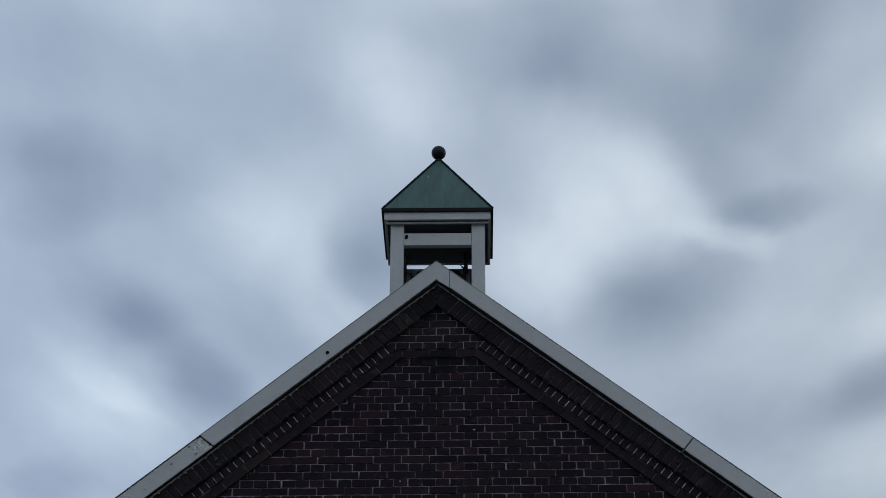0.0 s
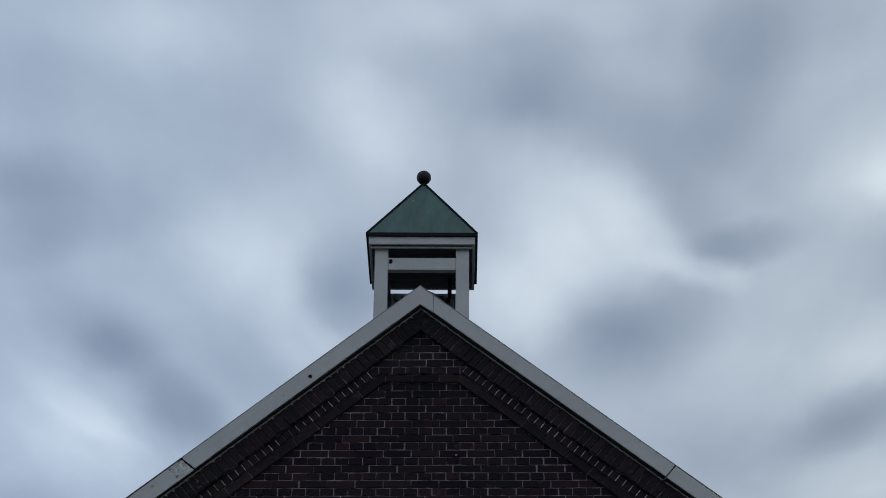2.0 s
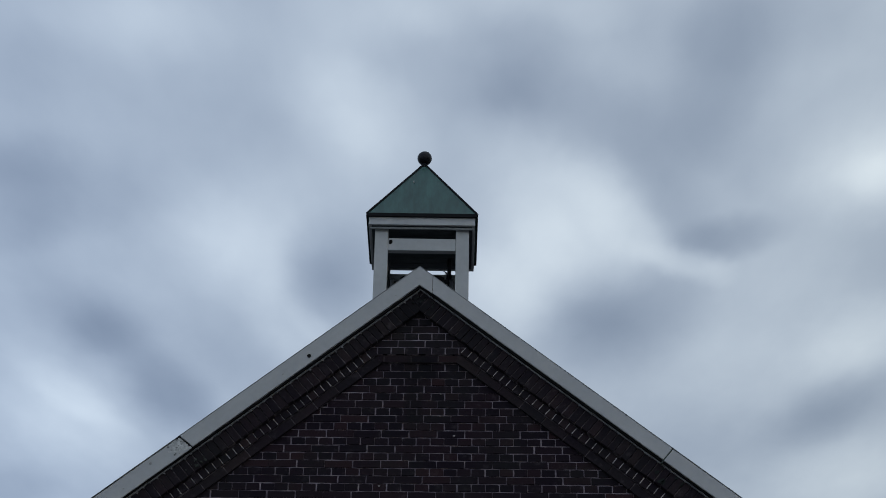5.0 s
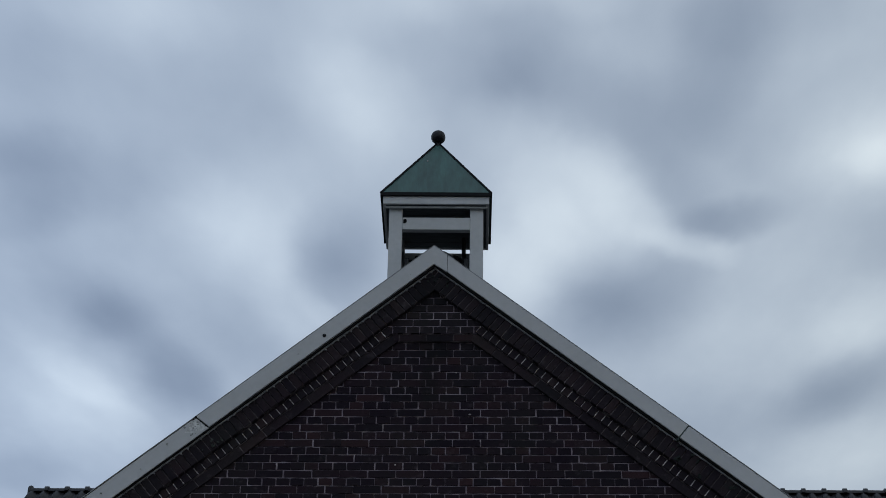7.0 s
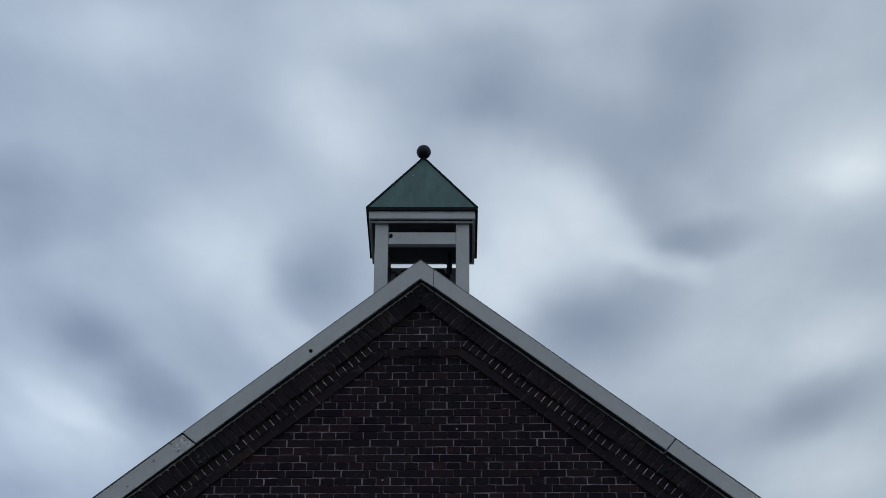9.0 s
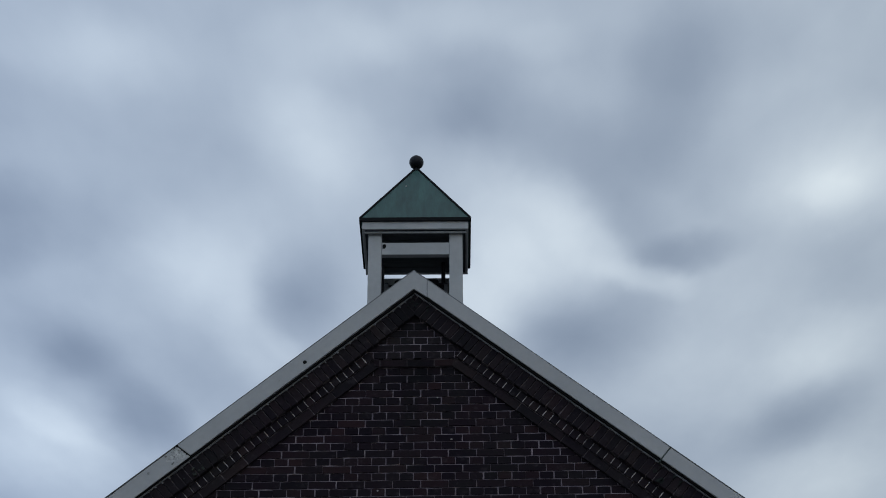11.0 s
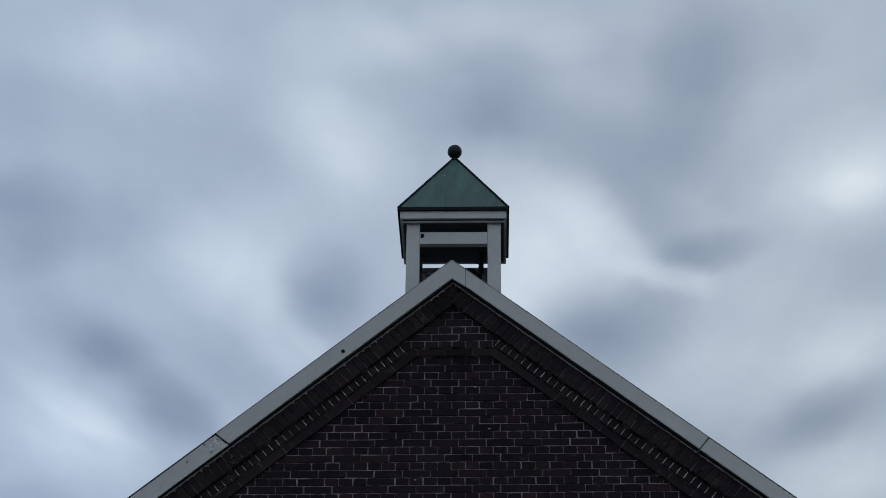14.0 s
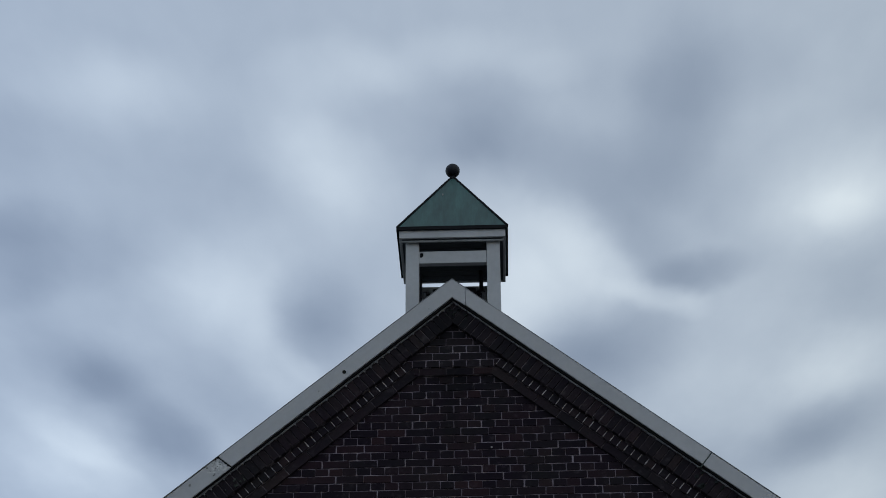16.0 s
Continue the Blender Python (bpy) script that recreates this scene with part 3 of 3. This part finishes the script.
# wall bricks, course by course; those near the peak are single bricks
rng = random.Random(5)
BRICKS = {}
for k in range(0, 22):
    step, first = course(k)
    top = BED - k * ROW
    reach = (APEX - 0.52 - top + ROW) / 0.815 + 0.06
    i = math.floor((-reach - first) / step)
    while first + i * step < reach:
        x = first + i * step
        if x + step > -reach:
            key = (step, rng.randrange(6))
            if key not in BRICKS:
                ob = part("brick", rough_brick(0.0042, step - 0.0042, 0, 0.05, -ROW + 0.0042, -0.0042, rng), BRICK, gable_wall)
                BRICKS[key] = ob.data
            else:
                ob = new("brick", BRICKS[key])
                ob.parent = gable_wall
            ob.location = (x + rng.uniform(-0.003, 0.003), rng.uniform(-0.003, 0.0025), top + rng.uniform(-0.0015, 0.0015))
            ob.rotation_euler = (rng.uniform(-0.02, 0.02), rng.uniform(-0.008, 0.008), rng.uniform(-0.012, 0.012))
        i += 1
rest = []
for k in range(22, 123):
    step, first = course(k)
    top = BED - k * ROW
    reach = min(HALF - 0.01, (APEX - 0.52 - top + ROW) / 0.815)
    i = math.ceil((-reach - first) / step)
    while first + (i + 1) * step < reach:
        x = first + i * step
        rest.append([(x + 0.0042, top - ROW + 0.0042), (x + step - 0.0042, top - ROW + 0.0042), (x + step - 0.0042, top - 0.0042), (x + 0.0042, top - 0.0042)])
        i += 1
joined("brick_rest", rest, 0.0, 0.02, BRICK, gable_wall)

# the stepped-out peak, level courses between the sloping ones
band = part("band_course", prism([(-0.31, BED + 0.002), (0.31, BED + 0.002), (0.37, BED + ROW + 0.002), (-0.37, BED + ROW + 0.002)], -0.020, 0.006), DARK_MORTAR, building, "level course of dark stretcher bricks across the foot of the peak")
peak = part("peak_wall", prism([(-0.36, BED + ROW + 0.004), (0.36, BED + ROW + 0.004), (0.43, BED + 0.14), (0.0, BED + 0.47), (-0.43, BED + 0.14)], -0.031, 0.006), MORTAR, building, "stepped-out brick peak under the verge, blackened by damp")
for k in range(0, 7):
    step, first = course(k + 1)
    z0 = BED + k * ROW
    reach = min(0.325 + (z0 - BED) * 0.87, (8.55 - z0) / 0.815)
    i = math.floor((-reach - first) / step)
    while first + i * step < reach:
        x0, x1 = max(first + i * step, -reach), min(first + (i + 1) * step, reach)
        if x1 - x0 > 0.03:
            face = (-0.026 if k == 0 else -0.038) + rng.uniform(-0.002, 0.002)
            part("brick", rough_brick(x0 + 0.0045, x1 - 0.0045, face, 0.0, z0 + 0.0048, z0 + ROW - 0.0048, rng), EDGE_BRICK if k else BRICK, peak if k else band)
        i += 1

# ---- the bell cupola on the ridge ----
cupola = new("bell_cupola")
cupola.location = (0.003, 0.0, 0.0)
cupola.rotation_euler = (0, 0, radians(1.0))
tagged(cupola, "small white open bell cupola with green metal roof", "cupola")
W2, Y0, Y1, EAVE = 0.4675, -0.02, 0.81, 9.431
YC, TIP = (Y0 + Y1) / 2, 10.188


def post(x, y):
    # back posts get a dark colour in place of the cupola's inner shade
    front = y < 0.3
    part("post", box(x - 0.056, x + 0.056, y, y + 0.112, 8.2, 9.36, 0.004), POST_PAINT if front else SOFFIT, cupola, "square grey-white post" if front else "square post, darkened for the shade inside")


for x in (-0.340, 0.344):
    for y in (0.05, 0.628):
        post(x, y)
part("rail", box(-0.283, 0.287, 0.056, 0.112, 9.131, 9.247, 0.003), POST_PAINT, cupola, "flat white cross rail")
# back and side rails: the shade inside is put into their darker colour
part("rail", box(-0.283, 0.287, 0.680, 0.735, 9.07, 9.247, 0.003), SHADED_PAINT, cupola, "white cross rail, greyed for the shade inside")
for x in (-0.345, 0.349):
    part("rail", box(x - 0.025, x + 0.025, 0.163, 0.627, 9.131, 9.247, 0.003), SOFFIT, cupola, "cross rail, darkened for the shade inside")
# fascia boards and the boarded underside
part("fascia", box(-W2 + 0.018, W2 - 0.018, Y0 + 0.014, Y0 + 0.036, 9.345, 9.420, 0.003), POST_PAINT, cupola, "white fascia board")
part("fascia", box(-W2 + 0.018, W2 - 0.018, Y1 - 0.036, Y1 - 0.014, 9.345, 9.420, 0.003), POST_PAINT, cupola, "white fascia board")
for s in (-1, 1):
    x0, x1 = sorted((s * (W2 - 0.018), s * (W2 - 0.040)))
    part("fascia", box(x0, x1, Y0 + 0.037, Y1 - 0.037, 9.345, 9.420, 0.003), POST_PAINT, cupola, "white fascia board")
for k in range(8):
    y = Y0 + 0.038 + k * (Y1 - Y0 - 0.076) / 8
    part("soffit_board", box(-W2 + 0.041, W2 - 0.041, y, y + (Y1 - Y0 - 0.076) / 8 - 0.004, 9.352, 9.372, 0.002), LINING, cupola)
# bead in the shaded paint: the fascia's shadow is in its colour
part("bead", box(-W2 + 0.034, W2 - 0.034, Y0 + 0.038, Y0 + 0.052, 9.318, 9.336, 0.002), SHADED_PAINT, cupola, "thin bead under the fascia, greyed for its shade")
# four-sided metal roof, its folded hips and drip edge
bm = bmesh.new()
base = [(-W2, Y0), (W2, Y0), (W2, Y1), (-W2, Y1)]
low = [bm.verts.new((x, y, EAVE)) for x, y in base]
rim = [bm.verts.new((x, y, EAVE + 0.012)) for x, y in base]
tip = [bm.verts.new((0.012 * sx, YC + 0.012 * sy, TIP)) for sx, sy in ((-1, -1), (1, -1), (1, 1), (-1, 1))]
bm.faces.new(low), bm.faces.new(tip)
for i in range(4):
    j = (i + 1) % 4
    bm.faces.new((low[i], low[j], rim[j], rim[i])), bm.faces.new((rim[i], rim[j], tip[j], tip[i]))
metal_roof = part("roof", bm, COPPER, cupola, "green metal pyramid roof, faintly streaked")
for i, (x, y) in enumerate(base):
    sx, sy = (-1, 1, 1, -1)[i], (-1, -1, 1, 1)[i]
    part("hip_roll", tube([(x * 1.0, y, EAVE + 0.014), (0.010 * sx, YC + 0.010 * sy, TIP + 0.002)], 0.0105), LEAD, metal_roof, "dark folded hip edge")
for (xa, ya), (xb, yb) in zip(base, base[1:] + base[:1]):
    part("drip_edge", box(min(xa, xb) - 0.006, max(xa, xb) + 0.006, min(ya, yb) - 0.006, max(ya, yb) + 0.006, EAVE - 0.016, EAVE + 0.018, 0.003), LEAD, metal_roof, "dark metal drip edge")
ball = part("finial_ball", lathe([(max(0.002, 0.0645 * math.sin(math.pi * k / 18)), 10.266 - 0.0645 * math.cos(math.pi * k / 18)) for k in range(19)], (0, YC)), IRON, cupola, "dark metal finial ball")
part("neck", lathe([(0.026, 10.165), (0.019, 10.188), (0.015, 10.196), (0.022, 10.209)], (0, YC), 20), IRON, ball)
part("knot_hole", prism([(-0.262 + 0.016 * (1 + 0.3 * math.sin(3 * k)) * math.cos(k * 0.785), 9.212 + 0.024 * (1 + 0.25 * math.cos(5 * k)) * math.sin(k * 0.785)) for k in range(8)], 0.053, 0.07), ROT, cupola, "dark knot hole in the rail")
part("bell_rod", tube([(0.235, 0.60, 8.75), (0.235, 0.60, 9.36)], 0.018), IRON, cupola, "dark upright iron rod")

part("dropping", prism([(-0.085 + 0.006 * math.cos(k), 9.915 + 0.010 * math.sin(k)) for k in range(6)], 0.225, 0.262), PRIMER, metal_roof, "small pale bird dropping")

# ---- the bell, swinging to and fro on its headstock ----
AXLE = (0.003, 0.39, 9.012)
for s in (-1, 1):
    x = AXLE[0] + s * 0.252
    stand = part("bearing_stand", box(x - 0.016, x + 0.016, AXLE[1] - 0.03, AXLE[1] + 0.03, 8.25, AXLE[2] + 0.004, 0.004), SOFFIT, cupola, "dark timber stand under the bell axle")
    part("bearing", box(x - 0.018, x + 0.018, AXLE[1] - 0.018, AXLE[1] + 0.018, AXLE[2] + 0.006, AXLE[2] + 0.022, 0.004), IRON, stand, "black iron bearing cap")
bell = new("church_bell")
tagged(bell, "dark bronze church bell swinging on a timber headstock", "bell")
outer = [(0.045, -0.052), (0.075, -0.060), (0.098, -0.078), (0.108, -0.105), (0.116, -0.150), (0.130, -0.200), (0.152, -0.245), (0.180, -0.278), (0.206, -0.298)]
inner = [(0.196, -0.302), (0.168, -0.272), (0.142, -0.240), (0.118, -0.195), (0.104, -0.150), (0.094, -0.105), (0.060, -0.080), (0.010, -0.076)]
body = part("bell_body", lathe([(0.010, -0.050)] + outer + inner, (0, 0), 36), BRONZE, bell, "dark weathered bronze bell")
for r, z in ((0.1165, -0.150), (0.1545, -0.247), (0.181, -0.276)):
    part("moulding", lathe([(r - 0.006, z - 0.006), (r + 0.004, z - 0.004), (r + 0.004, z + 0.002), (r - 0.006, z + 0.008)], (0, 0), 36), BRONZE, body)
clapper = part("clapper", tube([(0, 0, -0.076), (0, 0, -0.285)], 0.009), IRON, bell, "black iron clapper")
part("clapper_ball", lathe([(max(0.002, 0.032 * math.sin(math.pi * k / 10)), -0.285 - 0.032 * math.cos(math.pi * k / 10)) for k in range(11)], (0, 0), 16), IRON, clapper)
part("headstock", prism([(-0.188, -0.030), (0.188, -0.030), (0.188, 0.034), (0.160, 0.050), (0.060, 0.060), (-0.060, 0.060), (-0.160, 0.050), (-0.188, 0.034)], -0.034, 0.034, 0.008), NEAR_BLACK, bell, "dark-stained timber headstock")
for s in (-1, 1):
    part("axle", tube([(s * 0.180, 0, 0), (s * 0.268, 0, 0)], 0.011), IRON, bell, "black iron axle pin")
    part("strap", box(s * 0.05 - 0.012, s * 0.05 + 0.012, -0.041, 0.041, -0.058, 0.066, 0.003), IRON, bell, "black iron strap round the headstock")
lever = part("lever", tube([(0.206, 0, 0), (0.209, 0.030, 0.032), (0.212, 0.058, 0.062)], 0.009), IRON, bell, "black iron ringing lever, forked at its tip")
part("prong", tube([(0.212, 0.058, 0.062), (0.204, 0.068, 0.084), (0.182, 0.072, 0.100)], 0.005, 6), IRON, lever)
part("prong", tube([(0.212, 0.058, 0.062), (0.207, 0.084, 0.076), (0.190, 0.106, 0.080)], 0.005, 6), IRON, lever)
part("lever_boss", box(0.190, 0.218, -0.020, 0.020, -0.020, 0.020, 0.005), IRON, lever)

# ---- the taller hall behind, with a tiled ridge ----
RIDGE_Y, RIDGE_Z, X0, X1 = 13.4, 12.02, -6.87, 11.13
hall = new("tiled_hall")
tagged(hall, "long hall behind with black pantiled roof", "building")
part("wall", box(X0 + 0.2, X1 - 0.2, 9.5, 17.3, 0, 8.1), PLASTER, hall)
for s in (-1, 1):
    bm = bmesh.new()
    v = [bm.verts.new(p) for p in ((X0, RIDGE_Y, RIDGE_Z - 0.05), (X1, RIDGE_Y, RIDGE_Z - 0.05), (X1, RIDGE_Y + s * 4.2, RIDGE_Z - 4.25), (X0, RIDGE_Y + s * 4.2, RIDGE_Z - 4.25))]
    f = bm.faces.new(v)
    ex = bmesh.ops.extrude_face_region(bm, geom=[f])
    bmesh.ops.translate(bm, verts=[g for g in ex["geom"] if isinstance(g, bmesh.types.BMVert)], vec=(0, 0, -0.12))
    slope_part = part("roof", bm, TILE, hall, "black pantile roof slope")
    if s < 0:
        front_slope = slope_part
for s in (0, 1):
    x = X0 + 0.25 if s == 0 else X1 - 0.45
    bm = bmesh.new()
    v = [bm.verts.new((x, y, z)) for y, z in ((9.6, 8.1), (17.2, 8.1), (RIDGE_Y, RIDGE_Z - 0.3))]
    f = bm.faces.new(v)
    ex = bmesh.ops.extrude_face_region(bm, geom=[f])
    bmesh.ops.translate(bm, verts=[g for g in ex["geom"] if isinstance(g, bmesh.types.BMVert)], vec=(0.2, 0, 0))
    part("gable_wall", bm, PLASTER, hall)


def pantile(width, length):
    """One wavy tile, lying down a 45 degree slope towards -y, its head at the origin."""
    bm = bmesh.new()
    k = 9
    rows = []
    for lift in (0.0, -0.014):
        for d in (0.0, length):
            ring = []
            for i in range(k):
                w = i / (k - 1)
                h = 0.030 * math.cos(2 * math.pi * (w - 0.28)) + lift + 0.022 * d / length
                ring.append(bm.verts.new((w * width, -d * 0.7071 - h * 0.7071, -d * 0.7071 + h * 0.7071)))
            rows.append(ring)
    a, b, c, d = rows
    for i in range(k - 1):
        bm.faces.new((a[i], a[i + 1], b[i + 1], b[i])).smooth = True
        bm.faces.new((c[i], d[i], d[i + 1], c[i + 1])).smooth = True
        bm.faces.new((b[i], b[i + 1], d[i + 1], d[i]))
    bm.faces.new((a[0], b[0], d[0], c[0])), bm.faces.new((a[-1], c[-1], d[-1], b[-1]))
    return bm


tile_mesh = None
for row in range(3):
    for col in range(90):
        if tile_mesh is None:
            ob = part("pantile", pantile(0.202, 0.34), TILE, front_slope)
            tile_mesh = ob.data
        else:
            ob = new("pantile", tile_mesh)
            ob.parent = front_slope
        ob.location = (X0 + col * 0.2, RIDGE_Y - 0.02 - row * 0.215, RIDGE_Z - 0.045 - row * 0.215)


def ridge_tile(length):
    """Half-round capping with a thicker collar at one end."""
    bm = bmesh.new()
    rings = []
    for x, r in ((0.0, 0.068), (length - 0.065, 0.064), (length - 0.06, 0.094), (length, 0.094), (length, 0.055), (0, 0.05)):
        rings.append([bm.verts.new((x, r * math.cos(math.pi * k / 10), r * math.sin(math.pi * k / 10) * 1.0)) for k in range(11)])
    for p, q in zip(rings, rings[1:] + rings[:1]):
        for k in range(10):
            bm.faces.new((p[k], p[k + 1], q[k + 1], q[k]))
    return bm


ridge_mesh = None
for k in range(56):
    if ridge_mesh is None:
        ob = part("ridge_tile", ridge_tile(0.322), TILE, hall)
        ridge_mesh = ob.data
    else:
        ob = new("ridge_tile", ridge_mesh)
        ob.parent = hall
    ob.location = (X0 + k * 0.32, RIDGE_Y, RIDGE_Z - 0.045)
part("ridge_end", lathe([(0.05, RIDGE_Z - 0.1), (0.05, RIDGE_Z + 0.02), (0.035, RIDGE_Z + 0.05), (0.012, RIDGE_Z + 0.065)], (X0 + 0.03, RIDGE_Y), 12), TILE, hall)


# ---- what moves: the clouds drift on the wind, the bell swings ----
SWING, BEAT, FIRST = 45.0, 1.25, 0.2    # degrees to each side, seconds to and fro, first time with the mouth swung back


def motions():
    wind = Vector((-2.2, 2.55, 0))
    walk(cloud_layer, [(0.5 * k, Matrix.Translation(Vector((0, 0, 400)) + wind * (0.5 * k - 8.0))) for k in range(33)])
    walk(bell, [(0.1 * k, pose(*AXLE, SWING * math.cos(2 * math.pi * (0.1 * k - FIRST) / BEAT))) for k in range(161)])


motions()
